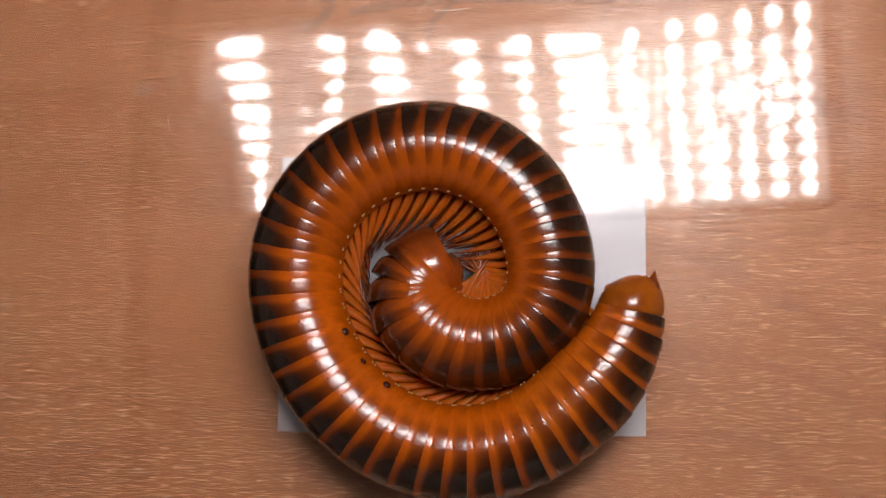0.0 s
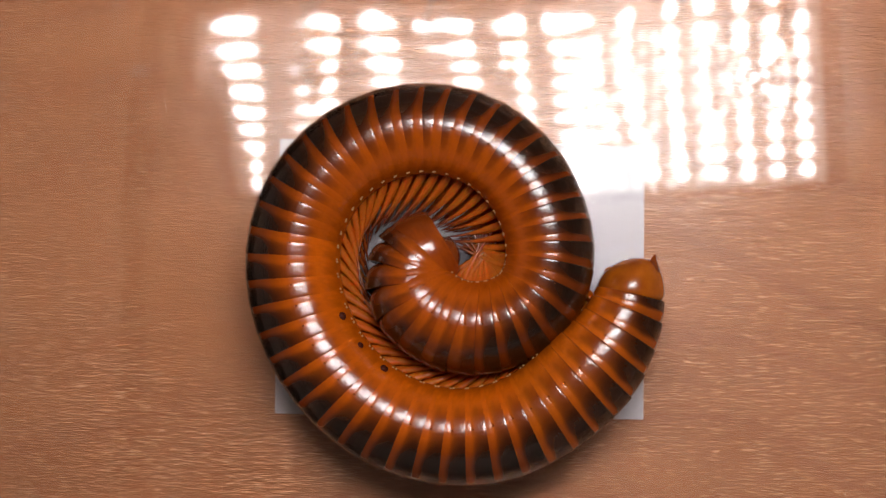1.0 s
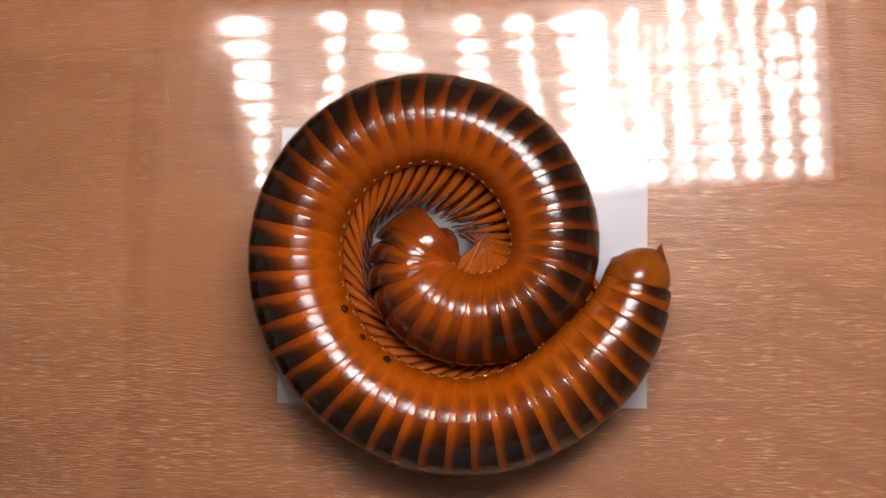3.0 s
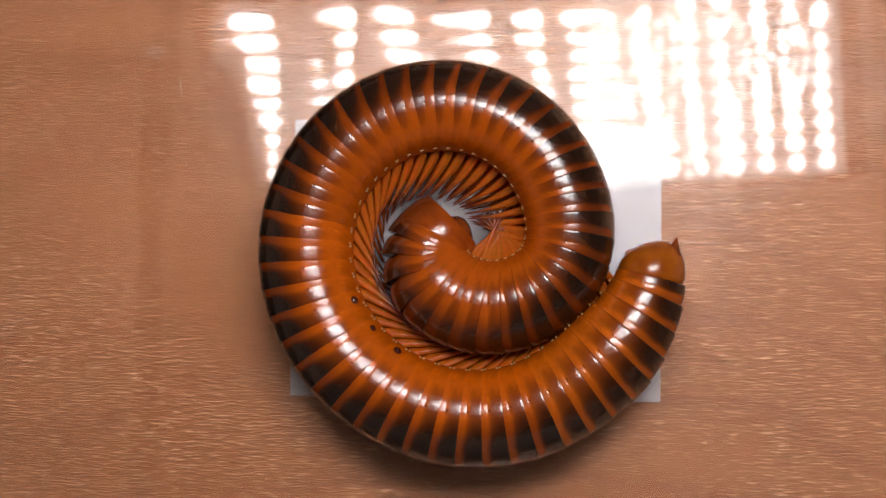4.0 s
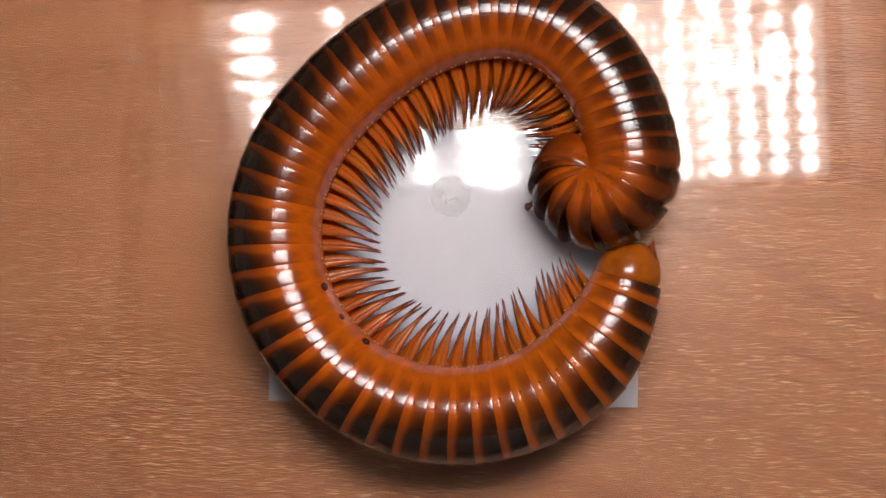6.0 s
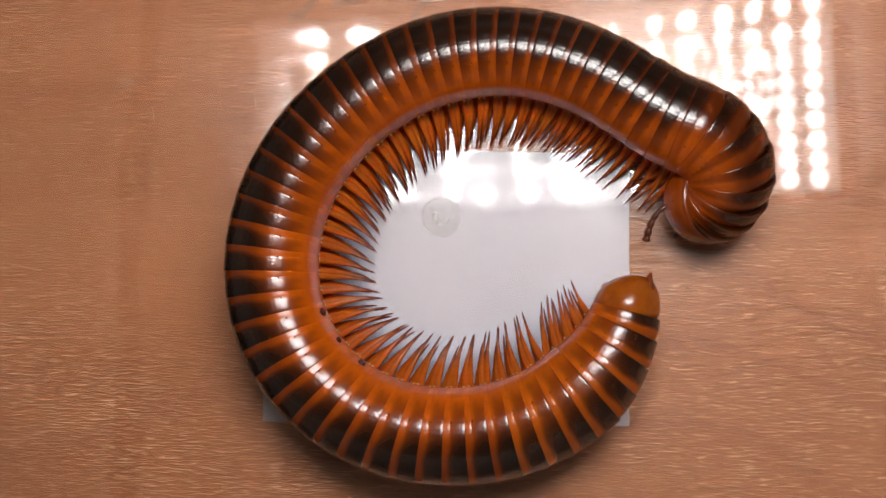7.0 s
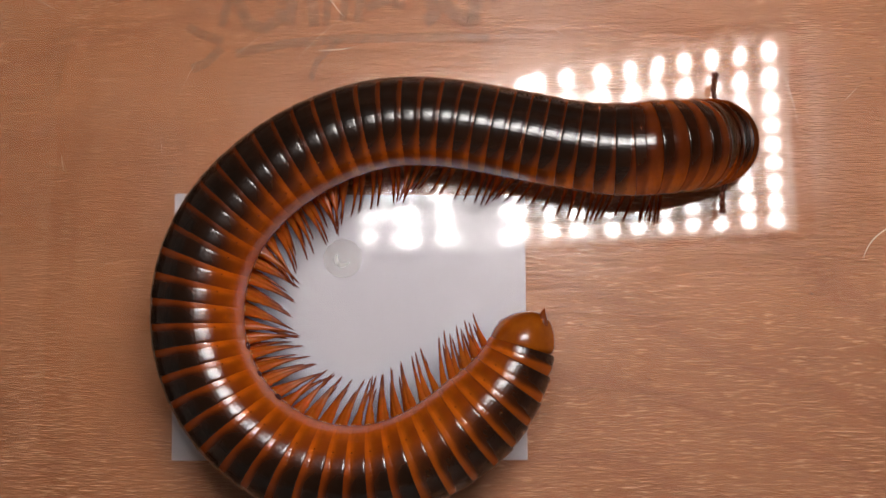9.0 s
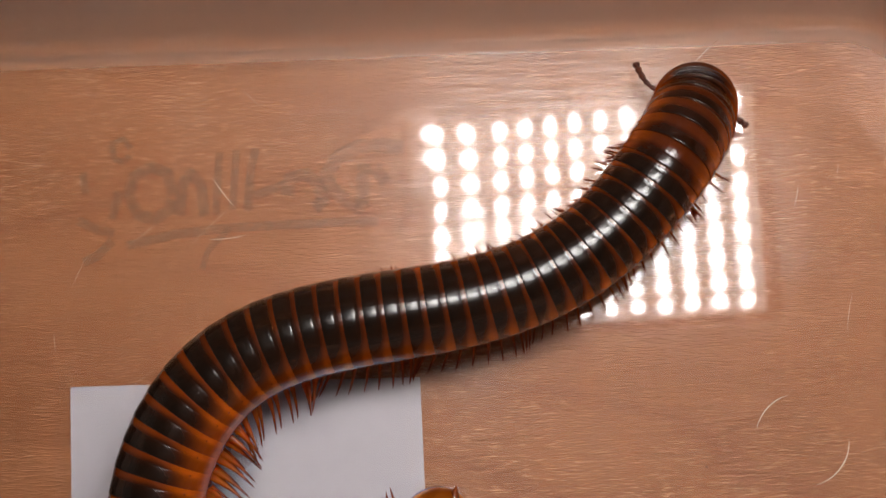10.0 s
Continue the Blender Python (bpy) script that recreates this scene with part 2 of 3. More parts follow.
JOINT = plain_material("joint_glint_bead", (0.70, 0.42, 0.17), (0.6, 0.3, 0.1), 0.12, 900.0)
MITE = plain_material("mite_shell", (0.055, 0.010, 0.006), (0.10, 0.018, 0.008), 0.1, 900.0, coat=0.6)
DIRT = plain_material("dirt", (0.03, 0.02, 0.015), (0.06, 0.04, 0.03), 0.8, 3000.0, 0.0001)
SCRATCH = plain_material("whitened_scratch", (0.78, 0.74, 0.70), (0.6, 0.55, 0.5), 0.4, 2500.0)
HOUSING = plain_material("lamp_housing", (0.02, 0.02, 0.02), (0.035, 0.035, 0.035), 0.5, 400.0)
LED, GLOW = led_material("lit_led", LED_POWER), led_material("lit_diffuser", LED_POWER * 0.018)
WALL = plain_material("wall_paint", (0.74, 0.70, 0.64), (0.78, 0.74, 0.68), 0.9, 12.0, 0.0004)
CARPET = plain_material("floor_covering", (0.20, 0.17, 0.14), (0.28, 0.24, 0.20), 0.9, 60.0, 0.001)


# ---------------------------------------------------------------- mesh helpers
def finish(bm, name, material, smooth):
    me = bpy.data.meshes.new(name)
    bmesh.ops.recalc_face_normals(bm, faces=bm.faces)
    for f in bm.faces:
        f.smooth = smooth
    bm.to_mesh(me)
    bm.free()
    me.materials.append(material)
    return me


def thing(name, label, category, group="", kind=""):
    return tagged(new(name), label, category, group, kind)


def part(name, data, parent, label="", m=None):
    ob = new(name, data)
    ob.parent = parent
    if m is not None:
        ob.matrix_basis = m
    return tagged(ob, label)


def box(bm, a, b, bevel=0.0):
    m = Matrix.Translation((Vector(a) + Vector(b)) / 2) @ Matrix.Diagonal((*(Vector(b) - Vector(a)), 1))
    made = bmesh.ops.create_cube(bm, size=1, matrix=m)["verts"]
    if bevel:
        edges = list({e for v in made for e in v.link_edges})
        bmesh.ops.bevel(bm, geom=edges, offset=bevel, segments=2, profile=0.6, affect="EDGES")


def skin(bm, loops, cap=True):
    """Joins closed loops of equal length into one surface."""
    rows = [[bm.verts.new(p) for p in loop] for loop in loops]
    n = len(rows[0])
    for a, b in zip(rows, rows[1:]):
        for i in range(n):
            j = (i + 1) % n
            bm.faces.new((a[i], a[j], b[j], b[i]))
    if cap:
        bm.faces.new(rows[0])
        bm.faces.new(rows[-1])


def tube(bm, points, radii, sides=7):
    """A tapering tube along a bent line."""
    pts = [Vector(p) for p in points]
    loops = []
    side = None
    for i, p in enumerate(pts):
        d = (pts[min(i + 1, len(pts) - 1)] - pts[max(i - 1, 0)]).normalized()
        side = (side - d * side.dot(d)).normalized() if side else d.orthogonal().normalized()
        up = d.cross(side)
        loops.append([p + (side * math.cos(a) + up * math.sin(a)) * radii[i] for a in (2 * math.pi * k / sides for k in range(sides))])
    skin(bm, loops)


def outline(cx, cy, a, b, r, z, n=12):
    """A rounded rectangle of half sizes a, b."""
    pts = []
    for k, (sx, sy) in enumerate(((1, 1), (-1, 1), (-1, -1), (1, -1))):
        for i in range(n + 1):
            t = math.pi / 2 * (k + i / n)
            pts.append(Vector((cx + sx * (a - r) + r * math.cos(t), cy + sy * (b - r) + r * math.sin(t), z)) * MM)
    return pts


# ---------------------------------------------------------------- room and table
TABLE_Z = -0.0050


def room():
    def slab(name, a, b, mat):
        bm = bmesh.new()
        box(bm, a, b)
        ob = new(name, finish(bm, name, mat, False))
        return tagged(ob, kind="structure")
    z0 = TABLE_Z - 0.75
    slab("floor", (-2.2, -2.2, z0 - 0.1), (2.2, 2.2, z0), CARPET)
    slab("wall_north", (-2.2, 1.6, z0), (2.2, 1.7, z0 + 2.5), WALL)
    slab("wall_east", (2.2, -2.2, z0), (2.3, 1.7, z0 + 2.5), WALL)
    slab("ceiling", (-2.3, -2.2, z0 + 2.5), (2.3, 1.7, z0 + 2.6), WALL)


def table():
    t = thing("table", "table with an orange-brown beech grain laminate top", "table")
    bm = bmesh.new()
    box(bm, (-0.7, -0.35, TABLE_Z - 0.025), (0.6, 0.4, TABLE_Z), 0.002)
    part("tabletop", finish(bm, "tabletop", WOOD, False), t)
    bm = bmesh.new()
    box(bm, (-0.025, -0.025, TABLE_Z - 0.75), (0.025, 0.025, TABLE_Z - 0.025), 0.003)
    leg = finish(bm, "table_leg", WOOD, False)
    for x in (-0.64, 0.54):
        for y in (-0.29, 0.34):
            part("table_leg", leg, t, "", Matrix.Translation((x, y, 0)))


room()
table()


# ---------------------------------------------------------------- label under the box
def paper_label():
    bm = bmesh.new()
    box(bm, (-0.0283, -0.028, TABLE_Z), (0.0281, 0.0141, TABLE_Z + 0.0003), 0.0001)
    for v in bm.verts:
        if v.co.y > 0:
            v.co.y += 0.0002 - 0.0012 * (v.co.x > 0)
    tagged(new("paper_label", finish(bm, "paper_label", PAPER, False)), "blank white paper label lying on the table under the clear box", "label")


paper_label()


# ---------------------------------------------------------------- clear box
CX, CY = 0.0, 3.2


def plastic_box():
    t = thing("plastic_box", "open clear plastic box with scratched, slightly wavy bottom", "box")
    bm = bmesh.new()
    a, b, r = 107.0, 61.8, 12.5
    steps = [(0, 0.0), (2.0, 0.15), (4.0, 0.6), (6.0, 1.5), (7.6, 2.8), (8.8, 4.5), (9.6, 6.6), (10.0, 9.0), (12.0, 42.0), (12.5, 44.0), (14.0, 44.0),
             (14.0, 42.0), (12.0, 8.6), (11.4, 5.6), (10.3, 3.2), (8.8, 1.2), (7.0, -0.4), (6.5, -1.6), (6.2, -3.4), (5.8, -4.6), (5.3, -4.95), (4.8, -4.6), (4.3, -3.4), (3.4, -2.2), (2.0, -2.0), (0.0, -2.0)]
    skin(bm, [outline(CX, CY, a + 0.6 * o, b + 0.6 * o, r + 0.6 * o, z) for o, z in steps])
    body = part("body", finish(bm, "box_body", PLASTIC, False), t)
    for f in body.data.polygons:
        f.use_smooth = len(f.vertices) == 4
        f.material_index = (1 if f.normal.z < -0.5 else 0) if len(f.vertices) > 4 else 2
    body.data.materials.append(PLASTIC_UNDER)
    body.data.materials.append(PLASTIC_WALL)
    # moulding mark in the middle of the bottom
    bm = bmesh.new()
    prof = [(3.0, -0.5), (3.05, 0.01), (2.95, 0.05), (2.7, 0.06), (2.5, 0.03), (1.7, 0.03), (1.35, 0.10), (0.9, 0.12), (0.4, 0.06)]
    skin(bm, [[Vector((CX + q * math.cos(k * math.pi / 18), CY + q * math.sin(k * math.pi / 18), z)) * MM for k in range(36)] for q, z in prof])
    gate = part("moulding_mark", finish(bm, "moulding_mark", FROSTED, True), t, "round frosted moulding mark")
    bm = bmesh.new()
    n = 14
    pts = [Vector((CX + 1.05 * math.cos(radians(140 + 200 * k / n)), CY + 1.05 * math.sin(radians(140 + 200 * k / n)), 0.12)) * MM for k in range(n + 1)]
    tube(bm, pts, [(0.06 + 0.30 * math.sin(math.pi * k / n)) * MM for k in range(n + 1)], 8)
    for v in bm.verts:
        v.co.z = v.co.z * 0.25 + 0.00009
    crescent = part("raised_lip", finish(bm, "raised_lip", PALE, True), t, "pale raised crescent in the moulding mark")
    clear = [body, gate, crescent]
    # raised emblem below the bottom, as plain strokes
    strokes = [
        ([(26.2, 49.8), (22.6, 50.3), (19.0, 50.2), (15.8, 48.6), (13.9, 45.9), (14.7, 43.6), (17.3, 41.5), (20.0, 40.2)], 0.95),
        ([(20.0, 47.4), (19.6, 40.3)], 0.9),
        ([(21.6, 46.9), (23.4, 44.2)], 0.85),
        ([(7.7, 42.7), (8.0, 45.4), (10.7, 46.1), (12.7, 44.2), (13.5, 41.7), (11.9, 40.5)], 0.85),
        ([(2.5, 42.8), (7.1, 44.4)], 0.6),
        ([(1.4, 40.5), (1.9, 47.1), (2.7, 50.5)], 0.55),
        ([(-1.0, 40.7), (-0.4, 50.3)], 0.5),
        ([(-3.7, 39.9), (-3.1, 50.0)], 0.5),
        ([(-5.5, 39.8), (-6.0, 44.8), (-7.8, 46.9), (-9.0, 45.0), (-9.5, 40.0)], 0.7),
        ([(-10.6, 43.2), (-11.4, 46.9), (-14.1, 48.0), (-16.9, 46.5), (-17.6, 43.4), (-16.1, 40.3), (-13.4, 39.5), (-11.1, 41.0), (-10.7, 42.6)], 0.75),
        ([(-20.3, 39.7), (-19.2, 44.2)], 0.6),
        ([(22.1, 38.1), (13.2, 38.1), (-1.2, 37.8), (-10.2, 37.0), (-17.9, 35.4)], 0.6),
        ([(-1.4, 37.8), (-4.9, 34.3), (-5.9, 31.3)], 0.4),
        ([(-17.4, 51.1), (-18.6, 52.7), (-20.3, 52.0), (-20.2, 49.7), (-18.7, 48.8), (-17.5, 50.0)], 0.4),
        ([(-25.1, 47.5), (-24.6, 44.0)], 0.5),
        ([(-25.8, 39.7), (-22.9, 38.3), (-20.0, 37.4)], 0.6),
        ([(-20.2, 36.3), (-22.5, 33.9), (-24.8, 32.9)], 0.6),
    ]
    for pts, w in strokes:
        bm = bmesh.new()
        fine = [Vector(p) for p in pts]
        dense = []
        for p, q in zip(fine, fine[1:]):
            dense += [p.lerp(q, k / 4) for k in range(4)]
        dense.append(fine[-1])
        tube(bm, [Vector((p.x, p.y, 0.0)) * MM for p in dense], [1.25 * w * MM] * len(dense), 10)
        for v in bm.verts:
            v.co.z = v.co.z * 0.10 + 0.00002
        clear.append(part("emblem_stroke", finish(bm, "emblem_stroke", RELIEF, True), t, "raised clear moulded stroke"))
    # long scratches
    def arc(cx, cy, q, a0, a1, w):
        bm = bmesh.new()
        n = 16
        pts = [Vector((cx + q * math.cos(radians(a0 + (a1 - a0) * k / n)), cy + q * math.sin(radians(a0 + (a1 - a0) * k / n)), 0.03)) * MM for k in range(n + 1)]
        tube(bm, pts, [w * MM * math.sin(math.pi * (0.08 + 0.84 * k / n)) for k in range(n + 1)], 5)
        part("scratch", finish(bm, "scratch", SCRATCH, True), t, "whitened curved scratch")
    arc(86.0, 2.6, 7.0, 105, 165, 0.10)
    arc(86.0, 2.6, 7.0, -75, 0, 0.10)
    arc(-4.0, 60.0, 24.0, -92, -78, 0.07)
    arc(40.0, 0.0, 26.0, 80, 112, 0.06)
    arc(20.0, 60.0, 28.0, -150, -138, 0.07)
    arc(95.0, 42.0, 30.0, 120, 140, 0.06)
    rng = random.Random(8)
    for k in range(22):
        cx, cy, q, a0 = rng.uniform(-60, 95), rng.uniform(15, 62), rng.uniform(15, 60), rng.uniform(0, 360)
        px, py = cx - q * math.cos(radians(a0)), cy - q * math.sin(radians(a0))
        arc(px, py, q, a0, a0 + rng.uniform(4, 14), rng.uniform(0.018, 0.035))
    for ob in clear:
        ob.visible_shadow = False
    t.matrix_basis = Matrix.Translation((0, CY * MM, 0)) @ Matrix.Rotation(radians(-1.4), 4, "Z") @ Matrix.Translation((0, -CY * MM, 0))


plastic_box()


def dirt():
    rng = random.Random(4)
    spots = [(36.5, -7.3, 0.15), (46.8, -15.7, 0.15), (71.3, -2.9, 0.19), (81.0, 29.9, 0.18), (2.6, -5.7, 0.1), (54.8, 38.7, 0.13)]
    for x, y, q in spots:
        bm = bmesh.new()
        bmesh.ops.create_icosphere(bm, subdivisions=2, radius=q * MM)
        for v in bm.verts:
            v.co *= 0.75 + 0.5 * rng.random()
            v.co.z = v.co.z * 0.6
        lift = -min(v.co.z for v in bm.verts)
        ob = tagged(new("dirt_speck", finish(bm, "dirt_speck", DIRT, True)), "tiny dark brown dirt speck on the box bottom", "dirt", "specks in the box")
        ob.location = (x * MM, y * MM, lift)


dirt()


def dust():
    """Pale dust grains lying on the box bottom."""
    rng = random.Random(21)
    bm = bmesh.new()
    for k in range(420):
        q = rng.uniform(0.03, 0.075) * MM
        m = Matrix.Translation((rng.uniform(-95, 98) * MM, rng.uniform(-48, 56) * MM, q * 0.8))
        bmesh.ops.create_icosphere(bm, subdivisions=1, radius=q, matrix=m)
    tagged(new("dust", finish(bm, "dust", SCRATCH, True)), "fine pale dust grains on the box bottom", "dust", kind="stuff")


dust()


# ---------------------------------------------------------------- lamp carried beside the camera
def video_light():
    t = thing("video_light", "black lamp panel with rows of lit white diodes", "lamp")
    x0, x1, y0, y1 = -31.0, 80.0, 42.0, 101.0
    mid = Matrix.Translation(Vector(((x0 + x1) / 2, (y0 + y1) / 2, 4.5)) * MM)
    aim = mid @ pose(0, 0, 0, -12, 14, 0) @ mid.inverted()
    bm = bmesh.new()
    box(bm, (x0 * MM, y0 * MM, 6 * MM), (x1 * MM, y1 * MM, 30 * MM), 0.003)
    part("housing", finish(bm, "lamp_housing", HOUSING, False), t, "", aim)
    bm = bmesh.new()
    rim = [(0, 6.2), (0, 2.0), (2, 2.0), (2, 6.2)]
    cx, cy = (x0 + x1) / 2, (y0 + y1) / 2
    skin(bm, [outline(cx, cy, (x1 - x0) / 2 - o, (y1 - y0) / 2 - o, 4 - o, z, 4) for o, z in rim], False)
    part("frame", finish(bm, "lamp_frame", HOUSING, False), t, "", aim)
    bm = bmesh.new()
    box(bm, ((x0 + 3) * MM, (y0 + 2.5) * MM, 5.4 * MM), ((x1 - 3) * MM, (y1 - 2.5) * MM, 5.9 * MM))
    part("diffuser", finish(bm, "diffuser", GLOW, False), t, "milky panel glowing between the diodes", aim)
    bm = bmesh.new()
    bmesh.ops.create_circle(bm, cap_ends=True, radius=2.15 * MM, segments=12)
    bmesh.ops.scale(bm, vec=(1.0, 0.98, 1), verts=bm.verts)
    for f in bm.faces:
        f.normal_update()
    me = bpy.data.meshes.new("led")
    bmesh.ops.reverse_faces(bm, faces=bm.faces)
    bm.to_mesh(me)
    me.materials.append(LED)
    for i in range(12):
        for j in range(9):
            part("led", me, t, "", aim @ Matrix.Translation(((71.6 - 8.6 * i) * MM, (48.3 + 5.75 * j) * MM, 4.5 * MM)))
    return t


LIGHT = video_light()

# ---------------------------------------------------------------- millipede: how it lies, time by time
KNOTS = np.array((0, .07, .15, .24, .34, .44, .54, .64, .73, .80, .86, .91, .96, 1))
ROLL_KNOTS = np.array((0, .4, .72, 1))
POSTURES = []


def posture(t, tail, length, headings, leans):
    """t seconds: the tail's place and the body's length in mm, the heading along the body from tail to head, and how far its back leans outwards."""
    POSTURES.append((t, np.array((*tail, length)), np.radians(headings), np.radians(leans)))


posture(0.0, (25.6, -5.5), 168.7,
        (-86, -123, -146, -187, -228, -264, -315, -366, -416, -453, -511, -554, -604, -691), (60, 70, 73, 72))
posture(4.0, (26.4, -5.8), 169.9,
        (-88, -123, -148, -186, -225, -266, -312, -363, -412, -450, -505, -546, -593, -672), (60, 70, 73, 72))
posture(4.5, (26.4, -5.7), 171.1,
        (-90, -123, -149, -187, -225, -266, -311, -360, -410, -447, -501, -543, -591, -668), (60, 70, 73, 72))
posture(5.0, (26.3, -4.3), 175.5,
        (-91, -123, -150, -186, -228, -266, -310, -352, -405, -445, -481, -526, -581, -670), (60, 70, 73, 72))
posture(5.3, (26.3, -4.4), 174.8,
        (-88, -123, -149, -187, -227, -266, -307, -342, -389, -432, -464, -505, -561, -672), (60, 70, 72, 71))
posture(5.5, (25.9, -4.3), 175.6,
        (-88, -121, -150, -188, -227, -265, -306, -337, -377, -423, -454, -487, -547, -645), (60, 69, 71, 70))
posture(5.7, (26.3, -4.4), 176.7,
        (-93, -120, -152, -189, -228, -266, -306, -331, -368, -416, -445, -475, -547, -649), (59, 68, 69, 66))
posture(6.8, (26.7, -7.2), 173.1,
        (-83, -125, -157, -187, -226, -267, -302, -330, -358, -378, -393, -384, -428, -466), (55, 60, 54, 40))
posture(7.0, (27.7, -6.9), 174.7,
        (-89, -125, -158, -188, -227, -269, -304, -333, -361, -384, -394, -384, -427, -471), (54, 58, 51, 36))
posture(7.5, (28.3, -7.2), 172.9,
        (-91, -128, -157, -188, -230, -266, -305, -332, -358, -378, -389, -391, -429, -444), (53, 54, 45, 30))
posture(8.0, (28.4, -7.1), 170.2,
        (-93, -127, -157, -189, -225, -265, -303, -331, -356, -371, -386, -388, -404, -420), (52, 50, 38, 24))
posture(8.5, (28.3, -7.1), 170.4,
        (-93, -129, -155, -189, -227, -268, -305, -335, -361, -376, -381, -377, -376, -380), (51, 47, 29, 16))
posture(9.0, (28.0, -6.7), 172.5,
        (-90, -128, -153, -191, -234, -275, -314, -341, -367, -372, -368, -354, -346, -352), (50, 43, 17, 2))
posture(9.3, (27.9, -6.0), 173.8,
        (-95, -129, -151, -194, -241, -281, -320, -351, -365, -364, -352, -335, -317, -295), (48, 41, 11, 0))
posture(9.5, (28.1, -5.9), 175.8,
        (-95, -130, -153, -193, -248, -290, -323, -354, -363, -356, -341, -325, -303, -277), (48, 40, 8, 0))
posture(9.6, (28.4, -5.7), 177.8,
        (-101, -125, -152, -201, -250, -293, -327, -357, -359, -349, -334, -314, -292, -271), (47, 38, 6, 0))
posture(9.8, (28.9, -4.9), 178.0,
        (-102, -128, -155, -201, -263, -300, -333, -359, -351, -335, -318, -298, -281, -259), (44, 33, 3, 0))
posture(10.0, (30.9, -5.0), 179.3,
        (-96, -134, -161, -208, -269, -305, -343, -354, -344, -327, -314, -306, -294, -271), (41, 28, 0, 0))


def glide(xs, ys, x):
    """Smooth curve through ys at xs, read at x."""
    xs, ys = np.asarray(xs, float), np.asarray(ys, float)
    d = np.diff(ys, axis=0) / np.diff(xs).reshape(-1, *([1] * (ys.ndim - 1)))
    m = np.concatenate((d[:1], (d[:-1] + d[1:]) / 2, d[-1:]))
    i = int(np.clip(np.searchsorted(xs, x) - 1, 0, len(xs) - 2))
    h = xs[i + 1] - xs[i]
    u = (x - xs[i]) / h
    return ys[i] * (1 + 2 * u) * (1 - u) ** 2 + m[i] * h * u * (1 - u) ** 2 + ys[i + 1] * u * u * (3 - 2 * u) + m[i + 1] * h * u * u * (u - 1)


RINGS = 60
PITCH = np.interp(np.arange(RINGS + 1), (0, 1, 20, 38, 43, 50, 52, 54, 55, 56, 57, 58, 59, 60),
                  (1.254, 1.072, 1.11, 0.998, 0.884, 0.911, 0.90, 0.86, 0.84, 0.78, 0.68, 0.56, 0.46, 0.50))
ALONG = (np.cumsum(PITCH) - PITCH / 2) / PITCH.sum()
MOMENTS = [0.0, 1.0, 2.0, 3.0, 4.0, 4.4, 4.7, 5.0, 5.15, 5.3, 5.5, 5.7, 6.0, 6.3, 6.55, 6.8, 7.0, 7.25, 7.5, 7.75, 8.0, 8.25, 8.5, 8.67, 8.83, 9.0, 9.15,
        9.3, 9.45, 9.6, 9.7, 9.8, 9.9, 10.0]


def ring_size(f):
    """The thickness of the body along it."""
    return 0.985 * min(1.0, 0.63 + 3.9 * max(f, 0.024)) * float(np.interp(f, (0, 0.45, 0.60, 0.74, 0.84, 0.91, 0.955, 1), (1, 1, 0.97, 0.93, 0.93, 0.99, 0.97, 0.88)))


def swell(i):
    """How fast the body widens at a ring, per mm, as a share of its size."""
    return (ring_size(ALONG[i + 1]) - ring_size(ALONG[i - 1])) / (6.6 * ring_size(ALONG[i]))


def body_at(t):
    """Poses of all the rings, tail first, then of the head."""
    times = [p[0] for p in POSTURES]
    tail = glide(times, [p[1] for p in POSTURES], t)
    turn = glide(times, [p[2] for p in POSTURES], t)
    lean = glide(times, [p[3] for p in POSTURES], t)
    at = Vector((tail[0], tail[1], 0.0))
    poses = []
    for i in range(RINGS + 1):
        f, step = ALONG[i], tail[2] * PITCH[i] / PITCH.sum()
        th, ro = float(glide(KNOTS, turn, f)), float(glide(ROLL_KNOTS, lean, f))
        # the first rings bow towards the belly where the back is up
        w = min(1.0, max(0.0, (math.cos(ro) - 0.2) / 0.45))
        nod = max(0.0, f - 0.90) / 0.10 * radians(82) * w * w * (3 - 2 * w)
        facing = Matrix.Rotation(th, 4, "Z") @ Matrix.Rotation(-ro, 4, "X") @ Matrix.Rotation(nod, 4, "Y")
        way = facing.to_3x3() @ Vector((1, 0, 0))
        mid = at + way * step * 0.5
        at = at + way * step
        z = 7.05 * ring_size(f) + 3.6 * max(0.0, math.cos(ro)) ** 1.2 * min(1.0, f * 8) + mid.z
        if nod:
            z = max(z, 5.6)
        poses.append((Matrix.Translation(Vector((mid.x, mid.y, z)) * MM) @ facing, ro, th))
    return poses


BODY = {t: body_at(t) for t in MOMENTS}


# ---------------------------------------------------------------- millipede: its parts
def revolve(profile, sides=44, flat=0.06):
    """A ring round x from (x, radius) in mm; the underside is a little flattened."""
    loops = []
    for x, q in profile:
        loop = []
        for k in range(sides):
            a = 2 * math.pi * k / sides
            c = math.cos(a)
            s = q * (1 - flat * max(0.0, -c) ** 3)
            loop.append(Vector((x, s * math.sin(a), s * c)) * MM)
        loops.append(loop)
    return loops


